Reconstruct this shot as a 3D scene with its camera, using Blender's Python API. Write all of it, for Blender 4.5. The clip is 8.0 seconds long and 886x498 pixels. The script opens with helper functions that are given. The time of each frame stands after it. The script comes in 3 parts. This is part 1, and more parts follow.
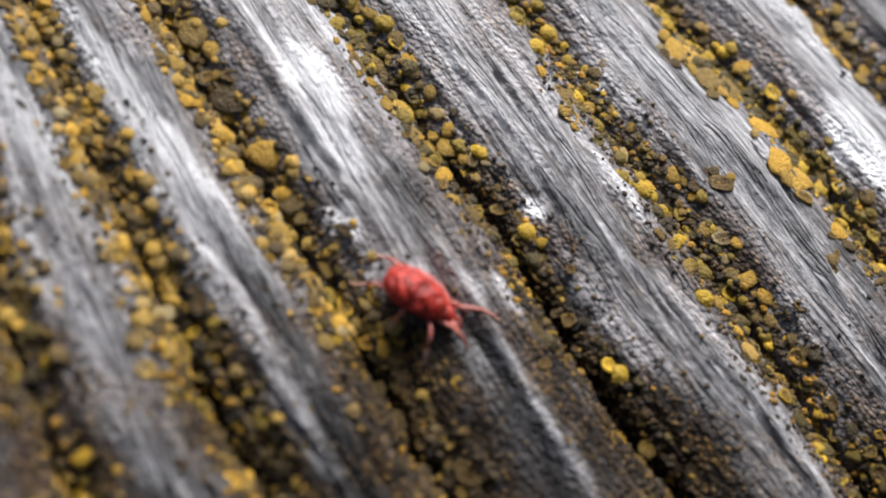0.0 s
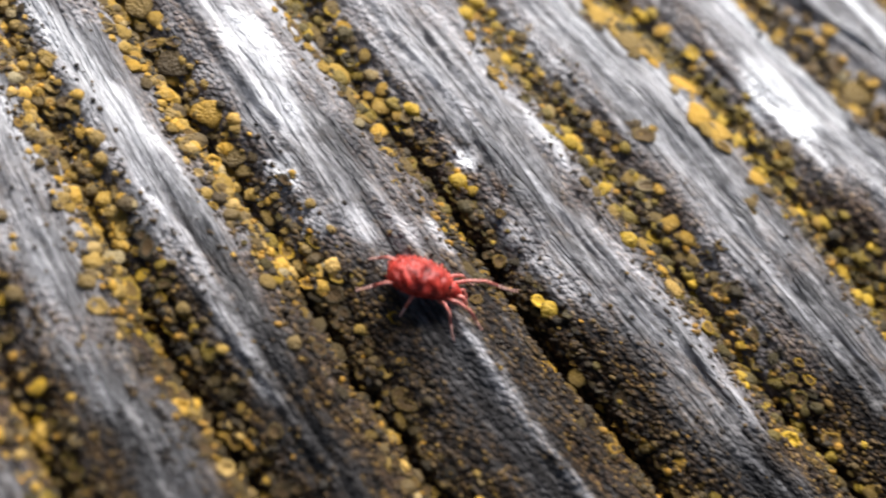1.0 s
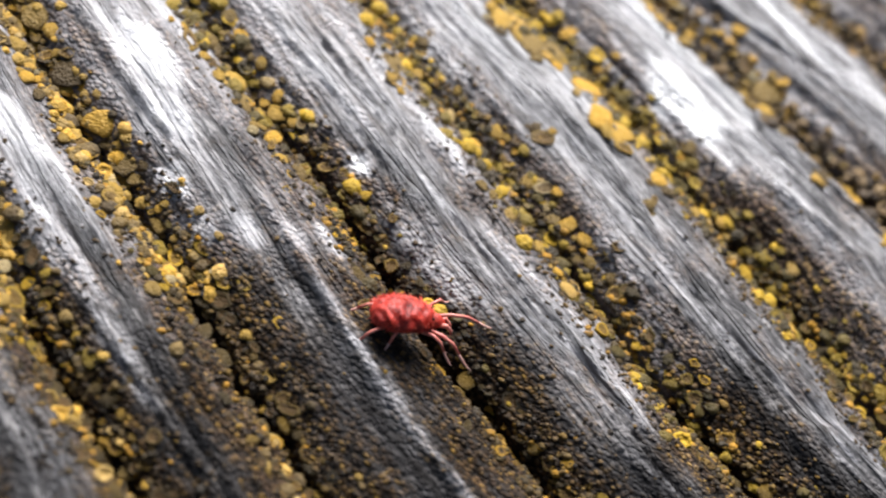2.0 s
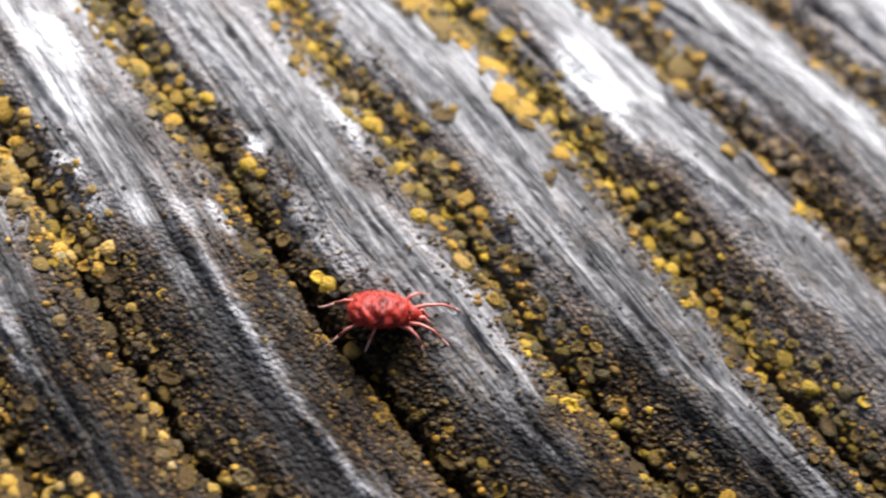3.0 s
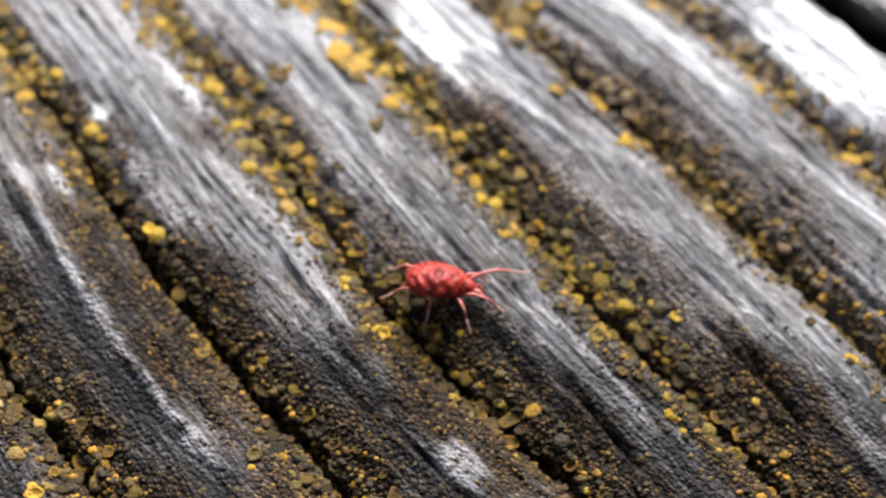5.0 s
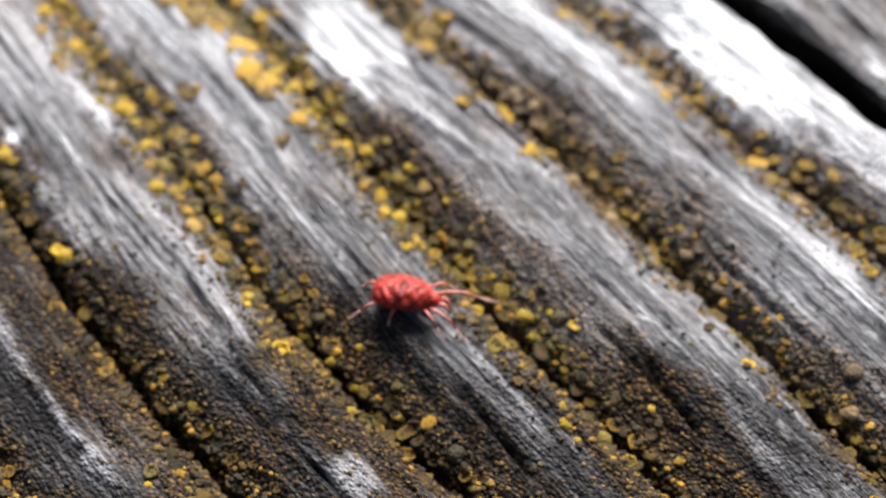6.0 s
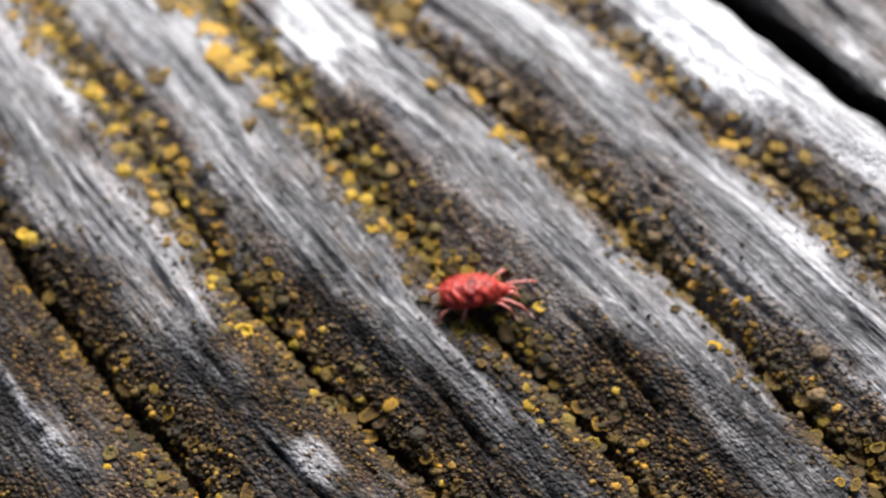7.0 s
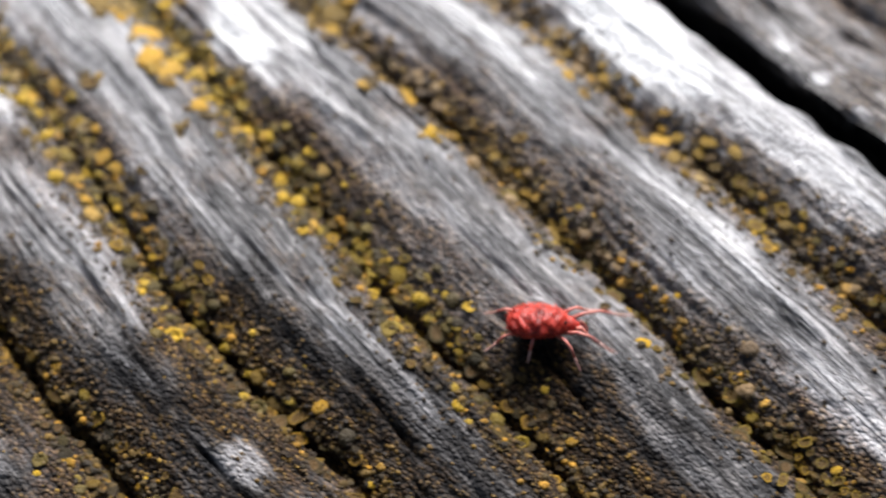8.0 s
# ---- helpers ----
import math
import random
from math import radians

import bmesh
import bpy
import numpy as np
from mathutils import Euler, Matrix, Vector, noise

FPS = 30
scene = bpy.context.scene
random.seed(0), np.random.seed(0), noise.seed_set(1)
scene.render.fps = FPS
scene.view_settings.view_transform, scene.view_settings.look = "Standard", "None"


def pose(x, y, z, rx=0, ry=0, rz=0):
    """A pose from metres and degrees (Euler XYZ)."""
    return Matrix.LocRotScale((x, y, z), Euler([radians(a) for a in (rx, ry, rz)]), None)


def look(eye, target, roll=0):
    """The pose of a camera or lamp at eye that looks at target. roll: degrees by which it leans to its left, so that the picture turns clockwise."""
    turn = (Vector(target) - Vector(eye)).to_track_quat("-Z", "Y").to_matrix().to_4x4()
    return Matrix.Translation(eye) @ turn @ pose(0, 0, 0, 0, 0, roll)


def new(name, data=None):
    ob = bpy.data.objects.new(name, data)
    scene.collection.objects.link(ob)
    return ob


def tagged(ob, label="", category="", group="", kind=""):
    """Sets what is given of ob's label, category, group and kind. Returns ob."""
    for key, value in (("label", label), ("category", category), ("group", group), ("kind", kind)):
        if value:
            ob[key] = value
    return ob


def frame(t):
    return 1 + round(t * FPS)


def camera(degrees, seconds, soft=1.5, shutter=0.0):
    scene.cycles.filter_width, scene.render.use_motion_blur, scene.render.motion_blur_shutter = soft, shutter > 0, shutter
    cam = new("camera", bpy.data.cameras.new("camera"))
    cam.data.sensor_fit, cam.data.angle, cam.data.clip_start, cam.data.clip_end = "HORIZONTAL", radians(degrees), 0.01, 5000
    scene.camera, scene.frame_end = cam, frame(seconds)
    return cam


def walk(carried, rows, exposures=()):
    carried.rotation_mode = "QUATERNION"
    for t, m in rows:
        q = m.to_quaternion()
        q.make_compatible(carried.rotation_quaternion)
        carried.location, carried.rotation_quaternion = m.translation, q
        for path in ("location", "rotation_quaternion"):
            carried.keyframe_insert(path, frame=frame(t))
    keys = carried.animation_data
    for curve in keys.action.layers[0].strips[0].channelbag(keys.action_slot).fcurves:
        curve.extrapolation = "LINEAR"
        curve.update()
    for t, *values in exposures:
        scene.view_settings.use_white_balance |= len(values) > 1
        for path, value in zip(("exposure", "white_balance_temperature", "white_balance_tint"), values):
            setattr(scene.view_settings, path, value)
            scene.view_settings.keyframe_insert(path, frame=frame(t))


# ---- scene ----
MM = 0.001

# ---- camera and its path: seconds, millimetres, degrees (yaw, pitch, roll) ----
cam = camera(26.0, 8.0, soft=2.0, shutter=0.6)
cam.data.dof.use_dof = True
cam.data.dof.focus_distance = 55.4 * MM
cam.data.dof.aperture_fstop = 78.0 / 1.7
ROWS = [
    (0.0, -0.998, -34.997, 43.992, 19.32, -57.54, 35.76),
    (0.5, 0.878, -35.965, 43.478, 20.97, -56.21, 33.81),
    (1.0, 3.891, -37.061, 45.406, 22.13, -55.4, 31.54),
    (1.5, 5.198, -36.417, 46.036, 22.17, -55.2, 31.07),
    (1.7, 5.608, -35.271, 46.551, 22.85, -55.64, 30.44),
    (3.0, 14.607, -28.621, 48.365, 35.56, -56.83, 18.26),
    (3.5, 16.75, -25.934, 49.677, 37.89, -57.53, 15.27),
    (4.0, 22.081, -25.359, 48.789, 42.58, -55.99, 9.75),
    (5.3, 26.446, -21.159, 50.755, 48.99, -56.47, 3.35),
    (5.5, 26.846, -20.592, 51.076, 49.36, -56.61, 2.72),
    (6.0, 29.332, -17.631, 51.021, 52.34, -56.49, -0.68),
    (6.5, 30.264, -17.511, 50.505, 52.66, -56.08, -1.1),
    (7.0, 31.159, -16.115, 50.15, 54.46, -56.14, -2.6),
    (7.5, 31.078, -15.803, 50.111, 53.92, -56.26, -2.39),
    (8.0, 32.27, -14.19, 50.4, 54.51, -56.54, -3.53),
]


def aimed(x, y, z, yaw, pitch, roll):
    eye = Vector((x, y, z)) * MM
    a, p = radians(yaw), radians(pitch)
    ahead = Vector((-math.sin(a) * math.cos(p), math.cos(a) * math.cos(p), math.sin(p)))
    return look(eye, eye + ahead, roll)


# ---- sky, sun ----
SUN_FROM = Vector((-0.66, 0.70, 0.70)).normalized()
world = bpy.data.worlds.new("sky")
scene.world = world
world.use_nodes = True
wn = world.node_tree
sky = wn.nodes.new("ShaderNodeTexSky")
sky.sky_type, sky.sun_disc = "NISHITA", False
sky.sun_elevation = math.asin(SUN_FROM.z)
sky.sun_rotation = math.atan2(SUN_FROM.x, SUN_FROM.y)
sky.dust_density = 3.0
wn.links.new(sky.outputs[0], wn.nodes["Background"].inputs[0])
wn.nodes["Background"].inputs[1].default_value = 0.045
sun = new("sun", bpy.data.lights.new("sun", "SUN"))
sun.data.energy, sun.data.angle, sun.data.color = 6.6, radians(38), (0.985, 0.97, 0.985)
sun.matrix_world = look(SUN_FROM, (0, 0, 0))
scene.view_settings.exposure = 0.60


# ---- materials ----
def nodes_of(name):
    mat = bpy.data.materials.new(name)
    mat.use_nodes = True
    t = mat.node_tree
    return mat, t, t.nodes["Principled BSDF"]


def add(t, kind, inputs=(), **props):
    n = t.nodes.new(kind)
    for k, v in props.items():
        setattr(n, k, v)
    for k, v in dict(inputs).items():
        if isinstance(v, bpy.types.NodeSocket):
            t.links.new(v, n.inputs[k])
        else:
            n.inputs[k].default_value = v
    return n


def mapped(t, sx, sy, sz):
    co = add(t, "ShaderNodeTexCoord")
    return add(t, "ShaderNodeMapping", {0: co.outputs["Object"], 3: (sx, sy, sz)}).outputs[0]


def noise_of(t, scale3, detail=4.0, rough=0.6):
    return add(t, "ShaderNodeTexNoise", {"Vector": mapped(t, *scale3), "Scale": 1.0, "Detail": detail, "Roughness": rough}).outputs[0]


def ramp(t, fac, *stops):
    r = add(t, "ShaderNodeValToRGB", {0: fac})
    r.color_ramp.elements[0].position, r.color_ramp.elements[0].color = stops[0][0], (*stops[0][1], 1)
    r.color_ramp.elements[1].position, r.color_ramp.elements[1].color = stops[-1][0], (*stops[-1][1], 1)
    for p, c in stops[1:-1]:
        r.color_ramp.elements.new(p).color = (*c, 1)
    return r.outputs[0]


def mix(t, fac, a, b, blend="MIX"):
    return add(t, "ShaderNodeMix", {0: fac, 6: a, 7: b}, data_type="RGBA", blend_type=blend).outputs[2]


def math_of(t, op, a, b=0.0, clamp=False):
    return add(t, "ShaderNodeMath", {0: a, 1: b}, operation=op, use_clamp=clamp).outputs[0]


def pebbles(t, scale3, bend):
    """Crowded rounded lumps: distance from each one's middle, and a random value for each."""
    at = mapped(t, *scale3)
    wave = add(t, "ShaderNodeTexNoise", {"Vector": at, "Scale": 0.9, "Detail": 2.0})
    off = add(t, "ShaderNodeVectorMath", {0: wave.outputs["Color"], 1: (bend, bend, bend)}, operation="MULTIPLY")
    at = add(t, "ShaderNodeVectorMath", {0: at, 1: off.outputs[0]}, operation="ADD").outputs[0]
    v = add(t, "ShaderNodeTexVoronoi", {"Vector": at, "Scale": 1.0, "Randomness": 1.0})
    one = add(t, "ShaderNodeSeparateColor", {0: v.outputs["Color"]}).outputs[0]
    return v.outputs["Distance"], one


def grain_noise(t, along_it, across, detail=4.0, rough=0.6):
    """Noise drawn out along the grain, which bends with the grooves."""
    at = add(t, "ShaderNodeAttribute", attribute_name="grain").outputs["Vector"]
    at = add(t, "ShaderNodeMapping", {0: at, 3: (along_it, across, 1.0)}).outputs[0]
    return add(t, "ShaderNodeTexNoise", {"Vector": at, "Scale": 1.0, "Detail": detail, "Roughness": rough}).outputs[0]


def wood_material():
    mat, t, b = nodes_of("weathered_wood")
    fibre = grain_noise(t, 330, 6200, 4, 0.62)
    dash = grain_noise(t, 2600, 9500, 3, 0.65)
    streak = grain_noise(t, 95, 1500, 3, 0.55)
    split = grain_noise(t, 110, 2100, 2, 0.5)
    grain = noise_of(t, (6000, 8000, 6000), 4, 0.7)
    blot = noise_of(t, (420, 700, 600), 3, 0.6)
    tone = math_of(t, "ADD", math_of(t, "MULTIPLY", fibre, 0.52), math_of(t, "ADD", math_of(t, "MULTIPLY", dash, 0.28), math_of(t, "MULTIPLY", streak, 0.20)))
    grey = ramp(t, tone, (0.40, (0.010, 0.010, 0.011)), (0.47, (0.050, 0.049, 0.052)), (0.53, (0.135, 0.133, 0.139)), (0.61, (0.42, 0.415, 0.43)))
    warm = ramp(t, blot, (0.42, (0, 0, 0)), (0.62, (1, 1, 1)))
    grey = mix(t, math_of(t, "MULTIPLY", warm, 0.35), grey, mix(t, 1.0, grey, (1.0, 0.86, 0.72, 1), "MULTIPLY"))
    fleck = grain_noise(t, 1100, 3600, 3, 0.6)
    grey = mix(t, math_of(t, "MULTIPLY", ramp(t, fleck, (0.57, (0, 0, 0)), (0.66, (1, 1, 1))), 0.55), grey, (0.50, 0.48, 0.47, 1))
    grey = mix(t, math_of(t, "MULTIPLY", ramp(t, fleck, (0.35, (1, 1, 1)), (0.44, (0, 0, 0))), 0.6), grey, (0.020, 0.017, 0.015, 1))
    crack = ramp(t, split, (0.455, (0, 0, 0)), (0.485, (1, 1, 1)), (0.515, (0, 0, 0)))
    crack = math_of(t, "MULTIPLY", crack, ramp(t, grain_noise(t, 60, 420, 2, 0.5), (0.42, (0, 0, 0)), (0.50, (1, 1, 1))))
    grey = mix(t, math_of(t, "MULTIPLY", crack, 0.85), grey, (0.016, 0.015, 0.015, 1))
    lump, tint = pebbles(t, (5600, 7600, 6200), 0.7)
    # chinks between the lumps, darkened in the colour as shade would
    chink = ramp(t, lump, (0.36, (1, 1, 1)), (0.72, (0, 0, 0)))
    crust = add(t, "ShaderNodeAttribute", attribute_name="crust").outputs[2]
    pale = add(t, "ShaderNodeAttribute", attribute_name="pale").outputs[2]
    film_shade = add(t, "ShaderNodeAttribute", attribute_name="film_shade").outputs[2]
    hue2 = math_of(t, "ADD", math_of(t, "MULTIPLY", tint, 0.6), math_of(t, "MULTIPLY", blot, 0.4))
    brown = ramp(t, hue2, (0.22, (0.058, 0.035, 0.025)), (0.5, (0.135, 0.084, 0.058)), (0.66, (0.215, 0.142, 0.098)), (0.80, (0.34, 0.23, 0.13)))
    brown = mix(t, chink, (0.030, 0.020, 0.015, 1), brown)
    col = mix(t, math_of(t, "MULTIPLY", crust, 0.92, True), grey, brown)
    # darkened wood and crust, for algae and for shade put into the colour
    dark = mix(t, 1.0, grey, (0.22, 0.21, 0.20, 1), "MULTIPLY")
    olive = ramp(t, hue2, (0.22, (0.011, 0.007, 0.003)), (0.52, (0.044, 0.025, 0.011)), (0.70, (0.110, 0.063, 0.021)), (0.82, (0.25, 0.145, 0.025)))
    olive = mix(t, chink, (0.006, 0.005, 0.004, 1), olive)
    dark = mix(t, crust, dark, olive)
    col = mix(t, math_of(t, "MULTIPLY", film_shade, 0.94, True), col, dark)
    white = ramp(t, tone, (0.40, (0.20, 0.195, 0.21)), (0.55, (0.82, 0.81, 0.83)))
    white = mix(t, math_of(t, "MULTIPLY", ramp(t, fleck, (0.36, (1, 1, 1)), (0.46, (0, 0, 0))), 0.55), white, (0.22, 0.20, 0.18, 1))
    # strongest pale goes near white: sky glare put into the colour
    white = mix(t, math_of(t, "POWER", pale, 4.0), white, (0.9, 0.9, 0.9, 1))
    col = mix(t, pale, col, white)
    t.links.new(col, b.inputs["Base Color"])
    cover = math_of(t, "MAXIMUM", film_shade, crust, True)
    shine = math_of(t, "ADD", math_of(t, "MULTIPLY", grain, 0.3), 0.32)
    t.links.new(math_of(t, "ADD", shine, math_of(t, "MULTIPLY", cover, 0.30)), b.inputs["Roughness"])
    t.links.new(math_of(t, "SUBTRACT", 0.55, math_of(t, "MULTIPLY", cover, 0.45)), b.inputs["Specular IOR Level"])
    lines = ramp(t, fibre, (0.36, (0, 0, 0)), (0.64, (1, 1, 1)))
    dots = ramp(t, dash, (0.36, (0, 0, 0)), (0.64, (1, 1, 1)))
    wood_h = math_of(t, "ADD", math_of(t, "MULTIPLY", lines, 0.8), math_of(t, "SUBTRACT", math_of(t, "MULTIPLY", dots, 0.45), math_of(t, "MULTIPLY", crack, 1.2)))
    lump_h = math_of(t, "MULTIPLY", math_of(t, "SUBTRACT", 1.0, lump), 1.5)
    both = math_of(t, "ADD", math_of(t, "MULTIPLY", wood_h, math_of(t, "SUBTRACT", 1.0, cover)), math_of(t, "MULTIPLY", lump_h, cover))
    h = math_of(t, "ADD", both, math_of(t, "MULTIPLY", grain, 0.5))
    t.links.new(add(t, "ShaderNodeBump", {"Strength": 1.0, "Distance": 0.00011, "Height": h}).outputs[0], b.inputs["Normal"])
    return mat


def lichen_material(name, island, stops):
    mat, t, b = nodes_of(name)
    if island:
        rnd = add(t, "ShaderNodeNewGeometry").outputs["Random Per Island"]
    else:
        rnd = add(t, "ShaderNodeObjectInfo").outputs["Random"]
    n = noise_of(t, (4000, 4000, 4000), 4, 0.7)
    col = ramp(t, rnd, *stops)
    col = mix(t, math_of(t, "MULTIPLY", n, 0.7), col, mix(t, 0.7, col, (0.012, 0.008, 0.003, 1)))
    if not island:
        disc = add(t, "ShaderNodeAttribute", attribute_name="disc").outputs[2]
        col = mix(t, math_of(t, "MULTIPLY", disc, 0.8), col, (0.11, 0.058, 0.014, 1))
    t.links.new(col, b.inputs["Base Color"])
    b.inputs["Roughness"].default_value = 0.55
    b.inputs["Specular IOR Level"].default_value = 0.3
    n2 = noise_of(t, (9000, 9000, 9000), 3, 0.6)
    t.links.new(add(t, "ShaderNodeBump", {"Strength": 0.9, "Distance": 0.00012, "Height": math_of(t, "ADD", n2, n)}).outputs[0], b.inputs["Normal"])
    return mat


def plain_material(name, a, c, scale, rough, bump=0.00003, sss=0.0):
    mat, t, b = nodes_of(name)
    n = noise_of(t, (scale, scale, scale), 4, 0.65)
    t.links.new(ramp(t, n, (0.33, a), (0.68, c)), b.inputs["Base Color"])
    b.inputs["Roughness"].default_value = rough
    if sss:
        b.inputs["Subsurface Weight"].default_value = sss
        b.inputs["Subsurface Radius"].default_value = (0.0003, 0.0001, 0.00008)
    t.links.new(add(t, "ShaderNodeBump", {"Strength": 0.6, "Distance": bump, "Height": n}).outputs[0], b.inputs["Normal"])
    return mat


WOOD = wood_material()
STOPS = ((0.0, (0.09, 0.058, 0.022)), (0.3, (0.28, 0.18, 0.045)), (0.6, (0.52, 0.32, 0.052)), (0.85, (0.74, 0.41, 0.038)), (1.0, (0.42, 0.34, 0.18)))
LICHEN = lichen_material("ochre_lichen", False, STOPS)
OLIVE = lichen_material("olive_lichen", False, ((0.0, (0.040, 0.030, 0.007)), (0.4, (0.15, 0.105, 0.012)), (0.75, (0.37, 0.24, 0.014)), (1.0, (0.74, 0.43, 0.014))))
MOSSY = lichen_material("dark_olive_lichen", False, ((0.0, (0.028, 0.020, 0.006)), (0.5, (0.105, 0.066, 0.012)), (0.85, (0.28, 0.165, 0.014)), (1.0, (0.62, 0.33, 0.014))))
YELLOW = lichen_material("golden_scales", True, ((0.0, (0.035, 0.024, 0.008)), (0.4, (0.13, 0.092, 0.013)), (0.75, (0.37, 0.245, 0.016)), (1.0, (0.74, 0.45, 0.02))))
TAN = lichen_material("brown_scales", True, ((0.0, (0.035, 0.024, 0.015)), (0.45, (0.11, 0.07, 0.035)), (0.75, (0.26, 0.165, 0.07)), (0.93, (0.36, 0.25, 0.13)), (1.0, (0.66, 0.36, 0.04))))
OCHRE = lichen_material("ochre_scales", True, STOPS)
GOLD = lichen_material("golden_grains", True, ((0.0, (0.020, 0.014, 0.007)), (0.45, (0.075, 0.048, 0.012)), (0.8, (0.21, 0.12, 0.015)), (1.0, (0.62, 0.31, 0.02))))
GRAINS = lichen_material("lichen_grains", True, ((0.0, (0.011, 0.007, 0.004)), (0.5, (0.050, 0.030, 0.013)), (0.86, (0.145, 0.085, 0.026)), (0.985, (0.24, 0.14, 0.025)), (1.0, (0.42, 0.25, 0.03))))
EARTH = plain_material("dark_earth", (0.012, 0.010, 0.008), (0.05, 0.04, 0.03), 90, 0.95, 0.002)
RED = plain_material("red_velvet", (0.12, 0.004, 0.003), (0.60, 0.036, 0.016), 2600, 0.55, 0.0002, 0.08)
HAIR = plain_material("pale_red_hair", (0.50, 0.02, 0.010), (0.72, 0.10, 0.05), 1500, 0.45)
LEG = plain_material("pink_red_leg", (0.44, 0.07, 0.055), (0.70, 0.26, 0.20), 2500, 0.42, 0.00003, 0.15)
PALE = plain_material("pale_leg_tip", (0.56, 0.26, 0.21), (0.74, 0.46, 0.38), 2500, 0.4)
DARK = plain_material("dark_eye", (0.02, 0.004, 0.004), (0.05, 0.01, 0.01), 2500, 0.25)

# ---- the shape of the boards, in millimetres ----
GROOVES = [
    ((-27.0, -15.94), (-14.0, -19.72), (-12.0, -20.34), (-1.0, -22.77), (0.0, -22.94), (19.0, -25.73)),
    ((-27.0, -13.22), (-21.1, -14.25), (-16.4, -15.25), (-15.0, -15.53), (-13.0, -15.92), (-12.0, -16.1), (-9.0, -16.61), (-8.2, -16.72), (4.0, -17.72), (25.0, -18.71)),
    ((-27.0, -9.91), (-17.6, -11.15), (-13.5, -11.7), (-12.0, -11.76), (-10.5, -11.86), (-9.0, -12.11), (-7.5, -12.41), (-6.0, -12.61), (-4.0, -12.75), (-3.0, -12.8), (-1.0, -12.87), (11.0, -12.95), (27.0, -13.33)),
    ((-27.0, -5.55), (-14.0, -6.3), (-12.0, -6.41), (-10.5, -6.55), (-9.0, -6.75), (-7.5, -6.98), (-6.0, -7.16), (-4.0, -7.29), (-3.0, -7.31), (0.0, -7.28), (3.0, -7.26), (5.5, -7.2), (6.0, -7.19), (27.0, -6.92)),
    ((-27.0, -0.82), (-12.0, -1.25), (-9.0, -1.37), (-8.0, -1.47), (-6.0, -1.74), (-5.0, -1.86), (-3.0, -2.03), (-1.0, -2.16), (0.0, -2.23), (3.0, -2.36), (6.0, -2.2), (7.0, -2.12), (9.0, -1.95), (11.0, -1.83), (27.0, -1.61)),
    ((-27.0, 2.24), (-12.0, 3.19), (-11.0, 3.29), (-9.0, 3.52), (-7.6, 3.56), (-6.0, 3.48), (-4.0, 3.3), (-3.0, 3.25), (0.0, 3.16), (1.0, 3.13), (3.0, 3.03), (6.0, 2.88), (9.0, 2.94), (12.0, 3.01), (13.0, 3.02), (27.0, 3.12)),
    ((-27.0, 6.38), (-7.6, 7.76), (-3.0, 8.29), (0.0, 8.46), (1.0, 8.48), (3.0, 8.49), (6.0, 8.49), (7.0, 8.49), (9.0, 8.49), (12.0, 8.47), (13.0, 8.46), (15.0, 8.45), (18.0, 8.45), (27.0, 8.64)),
    ((-27.0, 10.5), (-4.6, 12.72), (-1.0, 13.21), (0.0, 13.29), (3.0, 13.4), (4.0, 13.42), (6.0, 13.47), (9.0, 13.66), (12.0, 13.86), (15.0, 13.91), (27.0, 14.14)),
]
EDGE = ((-27.0, 16.5), (2.3, 17.6), (7.6, 17.6), (11.7, 18.1), (27.0, 19.0))
GAP = 0.44
UNDER = -22.0


def along(line, x):
    """The line's y at x, with rounded corners."""
    xs, ys = zip(*line)
    return sum(np.interp(x + d, xs, ys) for d in (-1.6, -0.8, 0, 0.8, 1.6)) / 5


def grit(x, y, seed):
    """Smooth value noise, -1 to 1."""
    xi, yi = np.floor(x).astype(np.int64), np.floor(y).astype(np.int64)
    fx, fy = x - xi, y - yi
    fx, fy = fx * fx * (3 - 2 * fx), fy * fy * (3 - 2 * fy)

    def at(a, b):
        h = (a * 374761393 + b * 668265263 + seed * 2147483647) & 0xFFFFFFFF
        h = ((h ^ (h >> 13)) * 1274126177) & 0xFFFFFFFF
        return ((h ^ (h >> 16)) & 0xFFFF) / 32767.5 - 1
    top = at(xi, yi) * (1 - fx) + at(xi + 1, yi) * fx
    low = at(xi, yi + 1) * (1 - fx) + at(xi + 1, yi + 1) * fx
    return top * (1 - fy) + low * fy


def warp(x, y):
    """The slow unevenness of the old boards."""
    return 0.16 * grit(x / 17, y / 13, 3)


def smooth(a, lo, hi):
    s = np.clip((a - lo) / (hi - lo), 0, 1)
    return s * s * (3 - 2 * s)


def lines_at(x):
    """All soft earlywood lines from one side to the other, seen and unseen."""
    rows = [along(g, x) for g in GROOVES]
    first = [rows[0] - 4.6 * k for k in range(8, 0, -1)]
    return first + rows + [along(EDGE, x) + 1.8]


def far_lines(x):
    """The same for the second board."""
    return [along(EDGE, x) - 3.6 + 8.2 * k for k in range(12)]


# ridge by ridge: the bare wood's start and end between two grooves (0 to 1); first and last stand for the unseen ones
BARE_FROM = np.array([0.30, 0.35, 0.30, 0.28, 0.25, 0.28, 0.44, 0.32, 0.30, 0.30])
BARE_TO = np.array([0.80, 0.80, 0.64, 0.60, 0.64, 0.86, 0.95, 0.86, 0.90, 0.80])


def bare(v):
    """The bare wood's start and end on the ridge at v millimetres across the grain."""
    k = np.clip(np.floor(v / 4.7).astype(int) - 7, 0, 9)
    return BARE_FROM[k], BARE_TO[k]


